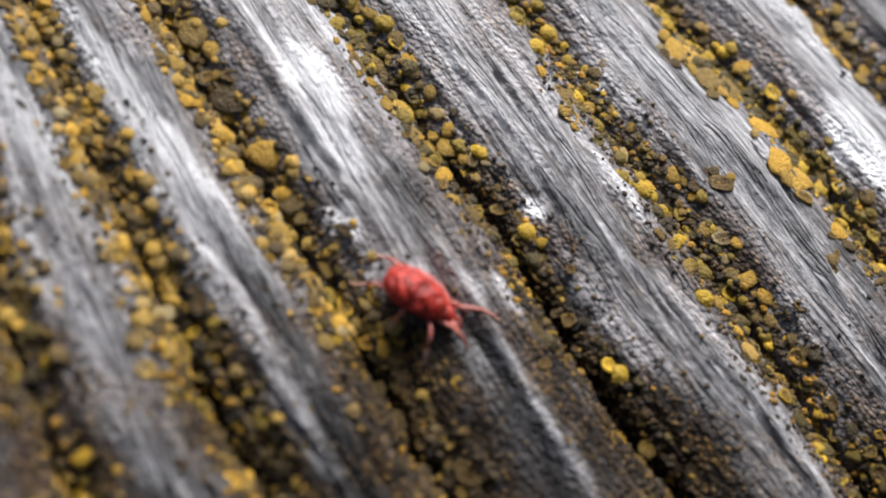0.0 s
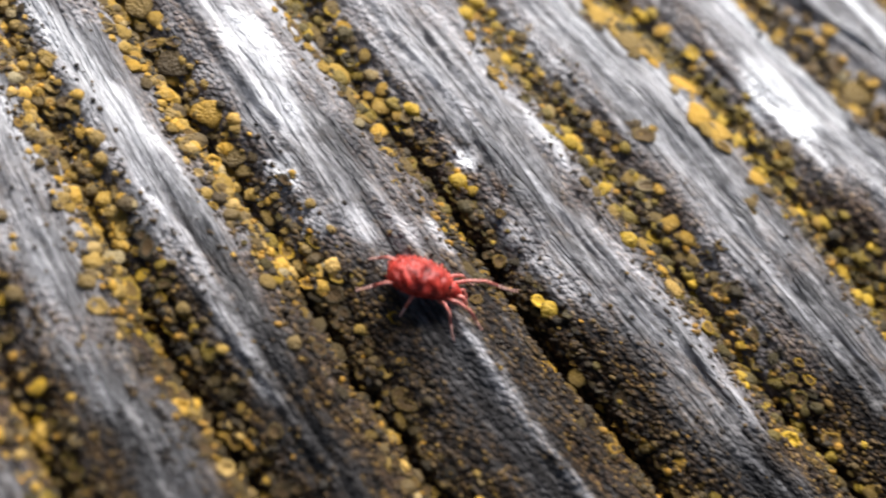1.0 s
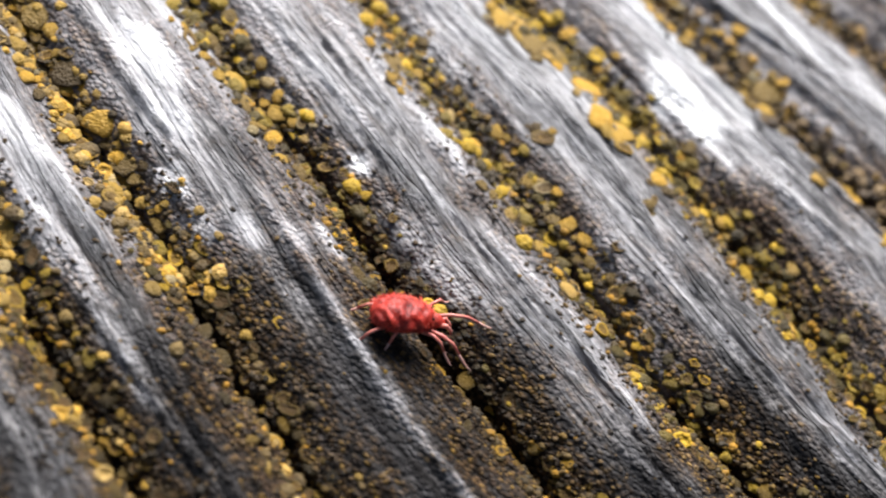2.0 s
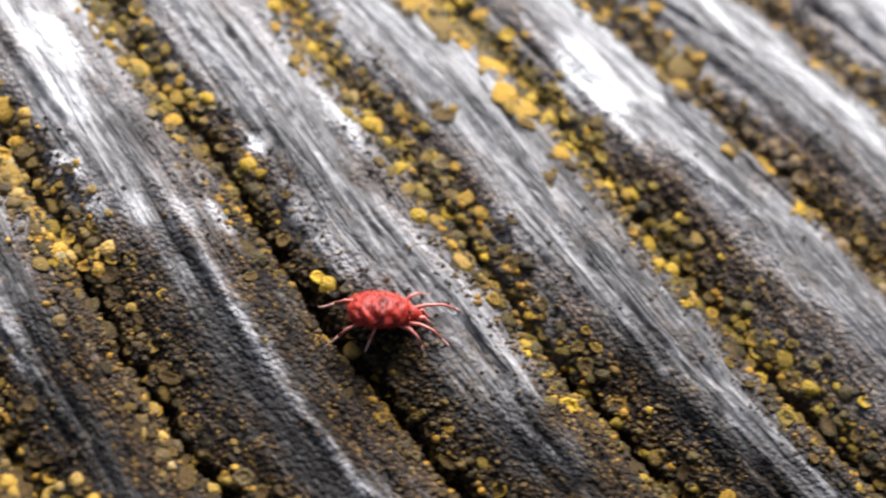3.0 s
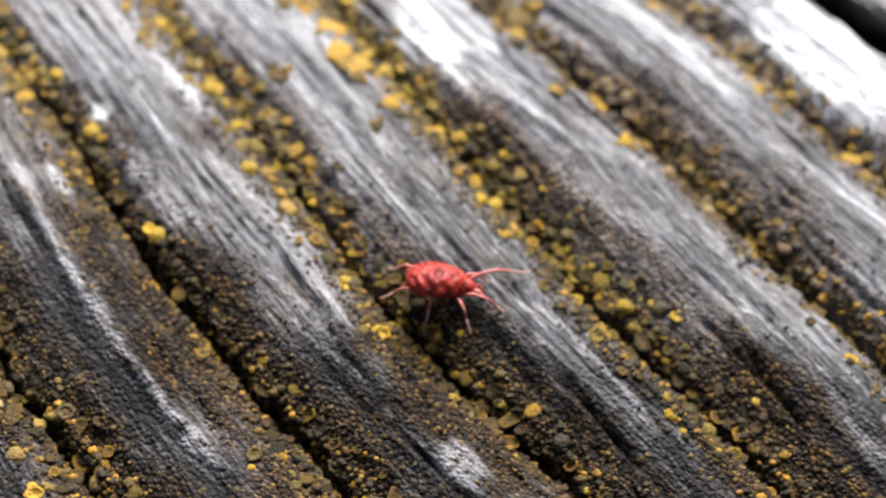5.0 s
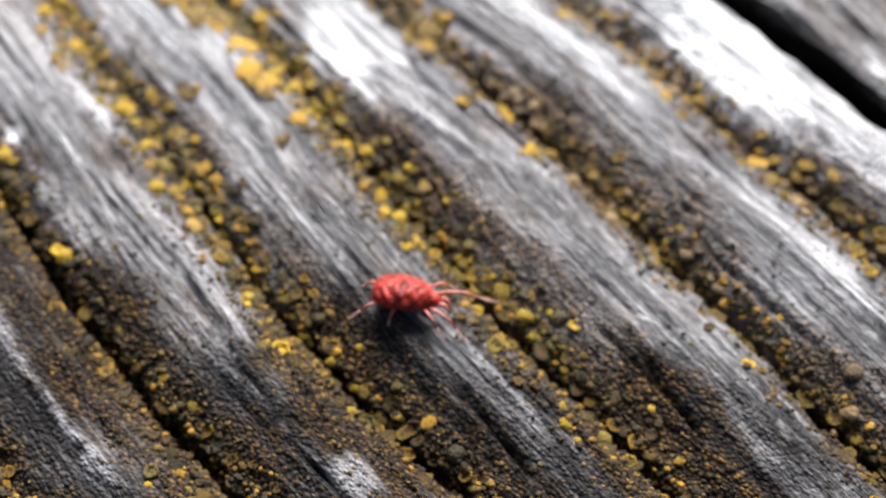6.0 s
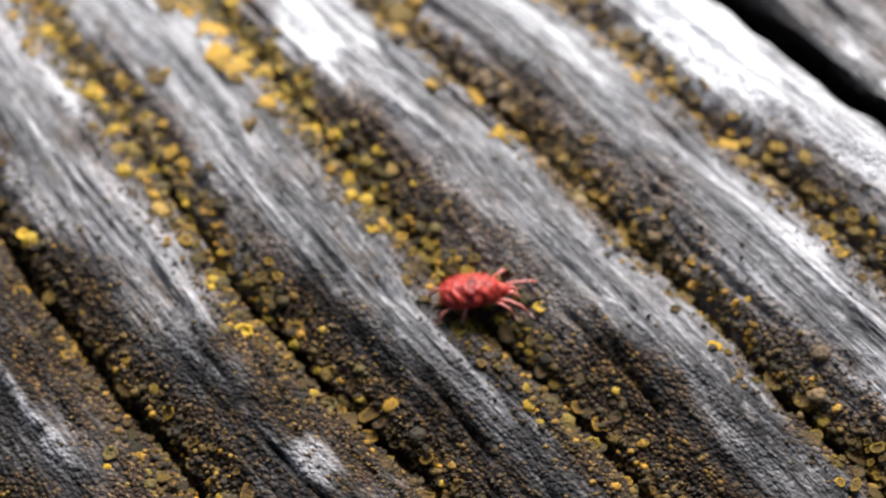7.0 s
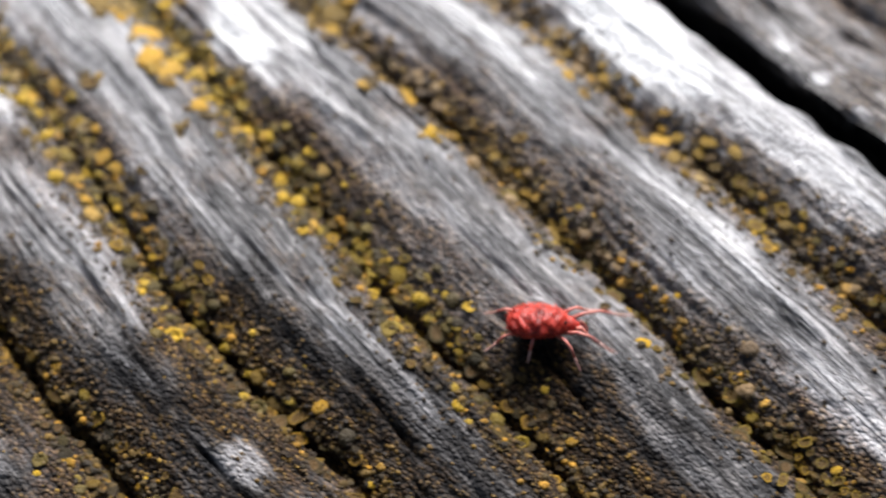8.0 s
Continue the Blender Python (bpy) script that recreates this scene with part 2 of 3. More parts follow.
def relief(x, y, beyond=False):
    """Height above the mean, place between two grooves (0 to 1), distance to the nearest groove, and millimetres across the grain."""
    wob = 0.15 * grit(x / 1.5, y / 6 + 3, 5) + 0.12 * grit(x / 0.5, y / 6, 6)
    yy = y + wob
    ls = far_lines(x) if beyond else lines_at(x)
    s, gap, near, v = np.zeros_like(x), np.full_like(x, 4.5), np.full_like(x, 99.0), 0.0 * y
    for i, (a, b) in enumerate(zip(ls, ls[1:])):
        m = (yy >= a) & (yy < b)
        s = np.where(m, (yy - a) / (b - a), s)
        gap = np.where(m, b - a, gap)
        near = np.where(m, np.minimum(yy - a, b - yy), near)
        v = np.where(m, 4.7 * (i + (y - a) / (b - a)), v)
    start, end = bare(v)
    crest = 0.22 + 0.3 * (start + end) + 0.08 * grit(x / 9, y * 0 + s * 0, 8)
    k = np.where(s < crest, s / crest, (1 - s) / (1 - crest))
    hump = np.sin(np.clip(k, 0, 1) * math.pi / 2) ** 0.85
    h = hump * (0.19 * np.minimum(gap, 5.2)) * (1 + 0.15 * grit(x / 7, y / 4, 9))
    # grooves shallower at the far side: haze put into the shape
    deep = (0.5 + 0.5 * grit(x / 1.7, y / 4, 11)) * (1 - 0.9 * dry_and_glare(x, y))
    h = h - 1.1 * deep * np.exp(-(near / 0.13) ** 2)
    return h, s, near, v


# drying cracks along the crests
CHECKS = [
    ((4.8, 1.5), (7.1, 1.7), (10.7, 1.8)), ((-6.2, -4.0), (-2.2, -4.05), (2.2, -4.3)), ((9.5, 5.2), (12.8, 4.8)), ((1.1, -4.6), (4.2, -4.7)),
    ((-10.8, -15.3), (-6.8, -15.4), (-3.0, -15.7)), ((-1.3, 0.3), (2.8, 0.35)), ((16.0, 7.3), (21.0, 7.6)), ((-4.2, 6.8), (-1.5, 6.7)), ((4.4, 5.8), (8.8, 6.1)),
    ((-7.2, -14.2), (-5.2, -14.2)), ((12.0, 0.6), (18.0, 0.4)), ((-14.0, -3.6), (-9.8, -3.8)), ((6.0, -4.9), (10.5, -4.6)),
    ((5.7, 1.69), (7.9, 1.50), (11.5, 1.23)), ((7.7, 4.89), (10.8, 4.92), (13.3, 4.81)), ((4.6, 0.44), (7.9, 0.18), (10.8, -0.08)), ((-5.4, -4.31), (-3.3, -4.26)), ((-0.6, -4.31), (2.8, -4.66)), ((0.5, 0.46), (4.7, 0.31)), ((-7.0, -4.40), (-3.6, -4.33), (-1.3, -4.41)), ((-5.6, -4.32), (-2.6, -4.25), (0.6, -4.16)), ((-9.1, -13.32), (-6.8, -13.64)),
]


# narrow pale rims that stand proud along the crests
RIMS = [
    ((-10.8, -8.8), (-8.8, -9.2), (-4.7, -9.65), (-2.0, -9.75), (0.7, -9.95), (3.4, -10.0)), ((-18.6, -13.9), (-14.0, -14.5), (-11.6, -14.7), (-9.4, -15.0), (-6.4, -15.5)),
    ((-17.0, -13.1), (-13.6, -13.5), (-11.4, -13.5)), ((-9.4, 1.1), (-5.8, 1.2), (-1.4, 0.7)), ((8.0, 11.6), (13.9, 11.8), (18.2, 11.3)), ((-2.6, 5.6), (2.2, 6.0)), ((-10.4, -2.6), (-8.0, -2.9)),
]


def rims(x, y, lines=RIMS):
    got = np.zeros_like(x)
    for line in lines:
        a, b = line[0][0], line[-1][0]
        d = (y + 0.12 * grit(x / 1.7, y * 0, 43) - np.interp(x, *zip(*line))) / (0.29 + 0.12 * grit(x / 2.3, y * 0, 44))
        got = np.maximum(got, np.exp(-d * d) * smooth(x, a - 0.3, a + 0.9) * (1 - smooth(x, b - 0.9, b + 0.3)))
    return got


def fibres(x, y, s, v):
    sway = v + 0.2 * grit(x / 8, v / 3, 12)
    h = 0.085 * grit(x / 7, sway / 0.36, 21) + 0.05 * grit(x / 3, sway / 0.2, 22) + 0.045 * grit(x / 0.8, sway / 0.22, 23)
    slit = np.abs(grit(x / 11, sway / 0.8, 24))
    h -= 0.22 * np.exp(-(slit / 0.05) ** 2) * smooth(grit(x / 6, sway / 2, 25), -0.1, 0.4)
    h += 0.18 * rims(x, y) - 0.12 * rims(x, y + 0.42, RIMS[:1])
    split = np.abs(grit(x / 9, sway / 0.42, 29))
    h -= 0.13 * np.exp(-(split / 0.09) ** 2) * smooth(grit(x / 4, sway / 1.2, 30), -0.2, 0.3)
    for line in CHECKS:
        a, b = line[0][0], line[-1][0]
        d = np.abs(y + 0.05 * grit(x / 0.8, y * 0, 28) - np.interp(x, *zip(*line)))
        h -= 0.26 * np.exp(-(d / 0.062) ** 2) * smooth(x, a - 0.2, a + 0.7) * (1 - smooth(x, b - 0.7, b + 0.2))
    rough = 0.4 + 0.6 * smooth(np.abs(s - 0.5), 0.12, 0.4)
    h += rough * (0.03 * grit(x / 0.9, sway / 0.3, 26) + 0.03 * grit(x / 0.5, sway / 0.19, 27))
    return h


def surface(x, y):
    h, s, near, v = relief(x, y)
    return warp(x, y) + h + fibres(x, y, s, v) - 0.5


# bleached patches, some whitened as painted sky glare: x, y, half length, half width, strength
BLEACHED_GLARE = [
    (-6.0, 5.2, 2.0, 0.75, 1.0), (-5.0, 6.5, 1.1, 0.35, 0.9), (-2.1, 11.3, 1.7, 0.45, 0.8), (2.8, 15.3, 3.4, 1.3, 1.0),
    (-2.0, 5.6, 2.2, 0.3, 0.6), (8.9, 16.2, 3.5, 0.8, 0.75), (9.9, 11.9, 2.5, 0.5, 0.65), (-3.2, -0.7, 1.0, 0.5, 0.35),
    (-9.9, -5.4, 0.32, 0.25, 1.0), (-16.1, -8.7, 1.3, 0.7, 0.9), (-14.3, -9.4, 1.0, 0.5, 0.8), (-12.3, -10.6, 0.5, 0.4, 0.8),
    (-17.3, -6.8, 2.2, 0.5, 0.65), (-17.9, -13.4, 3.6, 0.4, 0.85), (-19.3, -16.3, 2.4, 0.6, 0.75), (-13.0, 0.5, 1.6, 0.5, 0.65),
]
BLEACHED_GLARE += [(-9.1, -2.7, 1.1, 0.25, 0.8), (-9.7, 6.7, 3.2, 0.55, 0.75), (7.5, -4.2, 0.7, 0.5, 0.3), (17.9, 10.9, 2.5, 0.6, 0.55), (-10.7, -10.8, 0.6, 0.3, 0.5), (-9.8, -9.9, 0.6, 0.35, 0.55), (-8.9, -8.9, 0.6, 0.35, 0.5), (-8.2, -7.9, 0.5, 0.3, 0.5)]
BLEACHED_GLARE += [(-6.3, -5.6, 1.6, 0.5, 0.35), (-12.5, -14.6, 1.6, 0.4, 0.5)]


# broad pale bands along the grain: line, half width, strength
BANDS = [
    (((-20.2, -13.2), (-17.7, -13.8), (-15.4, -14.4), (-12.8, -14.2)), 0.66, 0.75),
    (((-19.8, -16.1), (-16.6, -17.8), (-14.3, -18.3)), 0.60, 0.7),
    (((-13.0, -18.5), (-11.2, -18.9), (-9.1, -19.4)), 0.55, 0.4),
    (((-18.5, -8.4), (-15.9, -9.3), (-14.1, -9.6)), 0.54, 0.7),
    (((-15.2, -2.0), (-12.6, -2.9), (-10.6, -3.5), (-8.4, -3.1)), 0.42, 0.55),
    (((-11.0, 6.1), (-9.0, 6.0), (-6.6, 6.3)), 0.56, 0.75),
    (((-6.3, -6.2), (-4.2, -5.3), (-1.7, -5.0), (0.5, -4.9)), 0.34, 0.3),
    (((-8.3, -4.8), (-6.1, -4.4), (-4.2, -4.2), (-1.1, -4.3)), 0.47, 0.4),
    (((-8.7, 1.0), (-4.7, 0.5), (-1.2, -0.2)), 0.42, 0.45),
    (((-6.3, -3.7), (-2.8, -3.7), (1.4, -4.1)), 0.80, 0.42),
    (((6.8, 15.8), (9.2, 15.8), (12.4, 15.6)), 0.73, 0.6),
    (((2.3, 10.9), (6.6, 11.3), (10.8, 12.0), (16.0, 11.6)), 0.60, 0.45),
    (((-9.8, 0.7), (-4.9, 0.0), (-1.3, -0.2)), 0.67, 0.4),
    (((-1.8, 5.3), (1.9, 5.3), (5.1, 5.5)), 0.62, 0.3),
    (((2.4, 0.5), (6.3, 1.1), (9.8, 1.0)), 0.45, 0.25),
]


def bands(x, y):
    got = np.zeros_like(x)
    for line, wide, f in BANDS:
        a, b = line[0][0], line[-1][0]
        mid = np.interp(x, *zip(*line))
        d = (y + 0.25 * grit(x / 2.4, y * 0, 53) - mid) / (wide * (0.8 + 0.4 * grit(x / 3.1, y / 2, 54)))
        torn = np.clip(0.75 + 0.5 * grit(x / 1.6, y / 0.22, 55) + 0.25 * grit(x / 0.5, y / 0.15, 56), 0, 1)
        got = np.maximum(got, f * torn * np.exp(-d * d) * smooth(x, a - 1.0, a + 0.6) * (1 - smooth(x, b - 0.6, b + 1.0)))
    return got


def dry_and_glare(x, y):
    """From damp and overgrown (0) to dry, bleached and painted with far-side glare (1) across the boards."""
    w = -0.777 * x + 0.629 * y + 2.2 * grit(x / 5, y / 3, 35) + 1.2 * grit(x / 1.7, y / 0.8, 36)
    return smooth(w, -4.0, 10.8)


# painted brightness: darker overgrown spots (+) and paler ones for glare (-): x, y, strength
SPOTS = [
    (-16, -18, -1.1), (-16, -14, -0.8), (-16, -6, -0.7), (-12, -22, 0.5), (-12, -14, -0.4), (-12, -2, -0.6), (-8, -18, 1.1), (-8, -14, 0.9), (-7, -12, 0.4), (2, -8, -0.3), (0.3, -6.1, -0.35), (-4, -14, 0.5), (-4, -18, 0.8),
    (-4, -10, 0.6), (0, -14, 0.9), (0, -10, 1.1), (-1, -7, 0.6), (0, -2, -0.8), (4, -10, 0.9), (4, -2, 0.5), (4, 2, -0.4), (8, -6, 1.3), (8, -2, 1.6),
    (-6, -13, 0.7), (-3, -10, 1.2), (-2, -8.5, 0.8), (0.5, -6.5, 0.8), (4, -4, 0.7), (11.5, 2, 0.4), (13, 4, 0.6), (-8, -18.3, -0.5), (-4.8, -8.6, 0.9), (-6.5, -6.8, 0.6), (2.8, -4.2, 0.6), (0, -6, -0.4), (-5, -12, -0.5), (8, 6, -0.5), (8, 10, -0.6), (-13, -18, -0.6), (-2, -4, -0.5), (-9.5, -10, -0.8), (-13, -15, -0.5), (12, 2, 1.0), (12, 10, -0.6), (12, 14, -0.7), (16, 6, 0.6),
]


def growth_tone(x, y):
    """How much darker (+) or paler (-) the wood and its growth are painted."""
    u, v = x + 1.3 * grit(x / 2.2, y / 1.4, 46), y + 0.8 * grit(x / 2.0, y / 1.2, 47)
    return sum(f * np.exp(-((u - a) ** 2 + (v - b) ** 2) / 7.8) for a, b, f in SPOTS)


def masks(x, y, s, near, v):
    """Brown crust, bleaching with painted lit crests and glare, and algae film with painted shade."""
    patch = 0.5 + 0.5 * grit(x / 2.6, y / 1.3, 31) + 0.3 * grit(x / 0.9, y / 0.5, 32)
    fine = 0.5 + 0.5 * grit(x / 1.6, y / 0.25, 37)
    dry_glare = dry_and_glare(x, y)
    start, end = bare(v)
    rag = 0.2 * (patch - 0.5)
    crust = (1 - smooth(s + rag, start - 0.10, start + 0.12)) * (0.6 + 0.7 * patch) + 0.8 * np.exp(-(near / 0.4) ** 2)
    crust = crust + smooth(s + rag, end - 0.10, end + 0.10) * (0.45 + 0.7 * patch) * (0.4 + 0.6 * (1 - dry_glare))
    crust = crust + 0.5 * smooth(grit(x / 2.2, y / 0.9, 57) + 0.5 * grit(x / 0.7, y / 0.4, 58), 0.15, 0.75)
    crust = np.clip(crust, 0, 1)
    # algae plus painted shade on the flank turned from the sun
    film_shade = (1 - smooth(s + 0.1 * dry_glare, start - 0.1, start + 0.2)) * (0.3 + 0.5 * patch) * (0.04 + 0.62 * (1 - dry_glare) ** 1.5)
    film_shade = film_shade + (1 - dry_glare) * (0.30 + 0.60 * patch) * (0.35 + 0.65 * fine) * (1 - 0.4 * np.exp(-((s - 0.5 * (start + end)) / 0.14) ** 2))
    # crest of each ridge lightened in the colour, as if lit
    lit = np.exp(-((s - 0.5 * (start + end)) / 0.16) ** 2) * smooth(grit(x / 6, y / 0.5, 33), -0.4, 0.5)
    pale = (0.10 + 0.36 * dry_glare) * lit + 0.35 * smooth(dry_glare, 0.5, 1.0) * smooth(grit(x / 3, y / 0.35, 38), -0.5, 0.6) * (1 - smooth(s, 0.75, 0.9)) + 0.16 * smooth(dry_glare, 0.5, 1.0)
    tear = 1 + 0.28 * grit(x / 0.7, y / 0.2, 34)
    more = growth_tone(x, y)
    film_shade = film_shade + 0.9 * np.maximum(more, 0) * (0.45 + 0.7 * fine)
    film_shade = film_shade * (1 - 0.75 * np.clip(-more, 0, 1)) * (1 - 0.45 * smooth(s, end - 0.1, end + 0.1))
    pale = np.clip(pale * (1 - 0.75 * np.clip(more, 0, 1)), 0, 1) + 0.25 * np.maximum(-more, 0) * (0.3 + 0.7 * patch)
    crust = crust * (1 - 0.35 * np.clip(-more, 0, 1))
    # darkens the hollow beside the first rim in the colour
    film_shade = film_shade + 0.5 * rims(x, y + 0.42, RIMS[:1])
    pale = np.maximum(pale, 0.46 * rims(x, y) * np.clip(0.65 + 0.9 * grit(x / 0.4, y / 0.16, 45), 0, 1))
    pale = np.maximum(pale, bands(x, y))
    for px, py, a, b, f in BLEACHED_GLARE:
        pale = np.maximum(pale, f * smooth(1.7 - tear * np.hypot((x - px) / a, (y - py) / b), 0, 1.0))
    return crust, np.clip(pale, 0, 1), np.clip(film_shade * (1 - np.clip(pale, 0, 1)), 0, 1)


# ---- the boards ----
def board(name, xs, t, low, high, label, beyond=False):
    """A board whose long sides follow low(x) and high(x); t runs 0 to 1 across."""
    X = np.repeat(xs[:, None], len(t), 1)
    lo, hi = low(xs)[:, None], high(xs)[:, None]
    Y = lo + t[None, :] * (hi - lo)
    h, s, near, v = relief(X, Y, beyond)
    Z = warp(X, Y) + h + fibres(X, Y, s, v) - 0.5
    worn = np.minimum(Y - lo, hi - Y) + 0.25 * grit(X / 1.1, Y * 0, 41)
    Z -= (0.4 if beyond else 0.7) * (1 - smooth(worn, -0.2, 0.35 if beyond else 0.7)) ** 2
    crust, pale, film_shade = masks(X, Y, s, near, v)
    if beyond:
        rag = 0.5 + 0.5 * grit(X / 1.4, Y / 0.8, 48)
        film_shade, crust, pale = np.maximum(film_shade, 0.45 * rag), np.maximum(crust, 0.6 * rag), pale * 0.8 * rag
        pale = np.maximum(pale, smooth(grit(X / 0.9, Y / 0.6, 49), 0.25, 0.5) * (1 - smooth(Y - lo, 0.6, 2.0)) * 0.7)
    nx, nt = X.shape
    idx = np.arange(nx * nt).reshape(nx, nt)
    verts = np.stack([X, Y, Z], -1).reshape(-1, 3)
    quads = np.stack([idx[:-1, :-1], idx[1:, :-1], idx[1:, 1:], idx[:-1, 1:]], -1).reshape(-1, 4).tolist()
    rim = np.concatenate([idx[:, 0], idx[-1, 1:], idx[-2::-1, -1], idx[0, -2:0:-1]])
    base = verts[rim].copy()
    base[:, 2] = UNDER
    # sides lean inwards, which helps keep the gap dark
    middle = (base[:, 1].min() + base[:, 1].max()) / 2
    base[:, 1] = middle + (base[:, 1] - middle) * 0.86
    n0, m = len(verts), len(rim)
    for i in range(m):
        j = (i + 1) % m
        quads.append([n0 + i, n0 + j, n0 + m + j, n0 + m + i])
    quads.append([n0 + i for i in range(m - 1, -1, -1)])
    mesh = bpy.data.meshes.new(name)
    mesh.from_pydata((np.concatenate([verts, base, verts[rim]]) * MM).tolist(), [], quads)
    # sides and underside get full dark colour, painting in the gap's shade
    for key, values in (("crust", crust), ("pale", pale), ("film_shade", film_shade)):
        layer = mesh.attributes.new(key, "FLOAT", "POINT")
        layer.data.foreach_set("value", np.concatenate([values.ravel(), np.full(2 * m, 1.0 if key == "film_shade" else 0.0)]).astype(np.float32))
    grain = mesh.attributes.new("grain", "FLOAT_VECTOR", "POINT")
    flat = np.stack([X, v, 0 * X], -1).reshape(-1, 3)
    grain.data.foreach_set("vector", (np.concatenate([flat, base * (1, 0, 1), flat[rim]]) * MM).astype(np.float32).ravel())
    mesh.shade_smooth()
    mesh.materials.append(WOOD)
    return tagged(new(name, mesh), label, "board", kind="structure")


def steps(*spans):
    """Numbers from span to span: (from, to, step)."""
    return np.unique(np.concatenate([np.arange(a, b, d) for a, b, d in spans] + [[spans[-1][1]]]).round(4))


def deck():
    xs = steps((-110, -27, 3.0), (-27, 30, 0.12), (30, 120, 3.0))
    across = (steps((-56, -22, 1.0), (-22, 16.4, 0.08)) + 56) / 72.4
    board("plank_1", xs, across, lambda x: -56 + 0 * x, lambda x: along(EDGE, x) - GAP,
          "weathered grey plank with raised grain and lichen-filled grooves")
    xs = steps((-110, -4, 3.0), (-4, 30, 0.14), (30, 120, 3.0))
    across = (steps((0, 8, 0.09), (8, 70, 1.0))) / 70
    board("plank_2", xs, across, lambda x: along(EDGE, x) + GAP, lambda x: along(EDGE, x) + GAP + 70,
          "second weathered grey plank past a dark gap", True)
    mesh = bpy.data.meshes.new("ground")
    r = 40.0
    z = UNDER * MM - 0.0002
    mesh.from_pydata([(-r, -r, z), (r, -r, z), (r, r, z), (-r, r, z)], [], [(0, 1, 2, 3)])
    mesh.materials.append(EARTH)
    tagged(new("ground", mesh), "dark bare earth beneath the planks", "ground", kind="structure")


deck()


# ---- lichen ----
def part(name, mesh, material, parent, label=""):
    if not mesh.materials:
        mesh.materials.append(material)
    ob = new(name, mesh)
    ob.parent = parent
    return tagged(ob, label) if label else ob


def cushion(seed, dish, sides=9):
    """Vertices and faces of one lichen lobe of unit width: a lumpy dome, or a cup with a raised rim."""
    rng = random.Random(seed)
    rings = [(0.50, -0.30), (0.56, -0.04), (0.48, 0.14), (0.27, 0.24)] if not dish else [(0.46, -0.30), (0.54, 0.10), (0.45, 0.20), (0.34, 0.06)]
    wave = [1 + rng.uniform(-0.26, 0.22) for _ in range(sides)]
    verts, faces = [], []
    for k, (r, z) in enumerate(rings):
        for i in range(sides):
            a = 2 * math.pi * (i + 0.3 * (k % 2)) / sides
            q = r * wave[i] * (1 + rng.uniform(-0.06, 0.06))
            verts.append((q * math.cos(a), q * math.sin(a), z + rng.uniform(-0.06, 0.06)))
    verts.append((0, 0, 0.27 if not dish else 0.03))
    for k in range(len(rings) - 1):
        for i in range(sides):
            j = (i + 1) % sides
            faces.append((k * sides + i, k * sides + j, (k + 1) * sides + j, (k + 1) * sides + i))
    top = (len(rings) - 1) * sides
    faces += [(top + i, top + (i + 1) % sides, len(verts) - 1) for i in range(sides)]
    return verts, faces


def lobe_meshes(material, cups):
    made = []
    for seed in range(8):
        v, f = cushion(seed, seed in cups)
        mesh = bpy.data.meshes.new("lobe")
        mesh.from_pydata([tuple(c * MM for c in p) for p in v], [], f)
        mesh.shade_smooth()
        layer = mesh.attributes.new("disc", "FLOAT", "POINT")
        layer.data.foreach_set("value", [float(seed in cups and i >= 27) for i in range(len(v))])
        mesh.materials.append(material)
        made.append(mesh)
    return made


LOBES = lobe_meshes(LICHEN, (2, 7))
DAMP_LOBES = lobe_meshes(OLIVE, (1, 2, 4, 5, 7))
DARK_LOBES = lobe_meshes(MOSSY, (1, 2, 4, 5, 7))
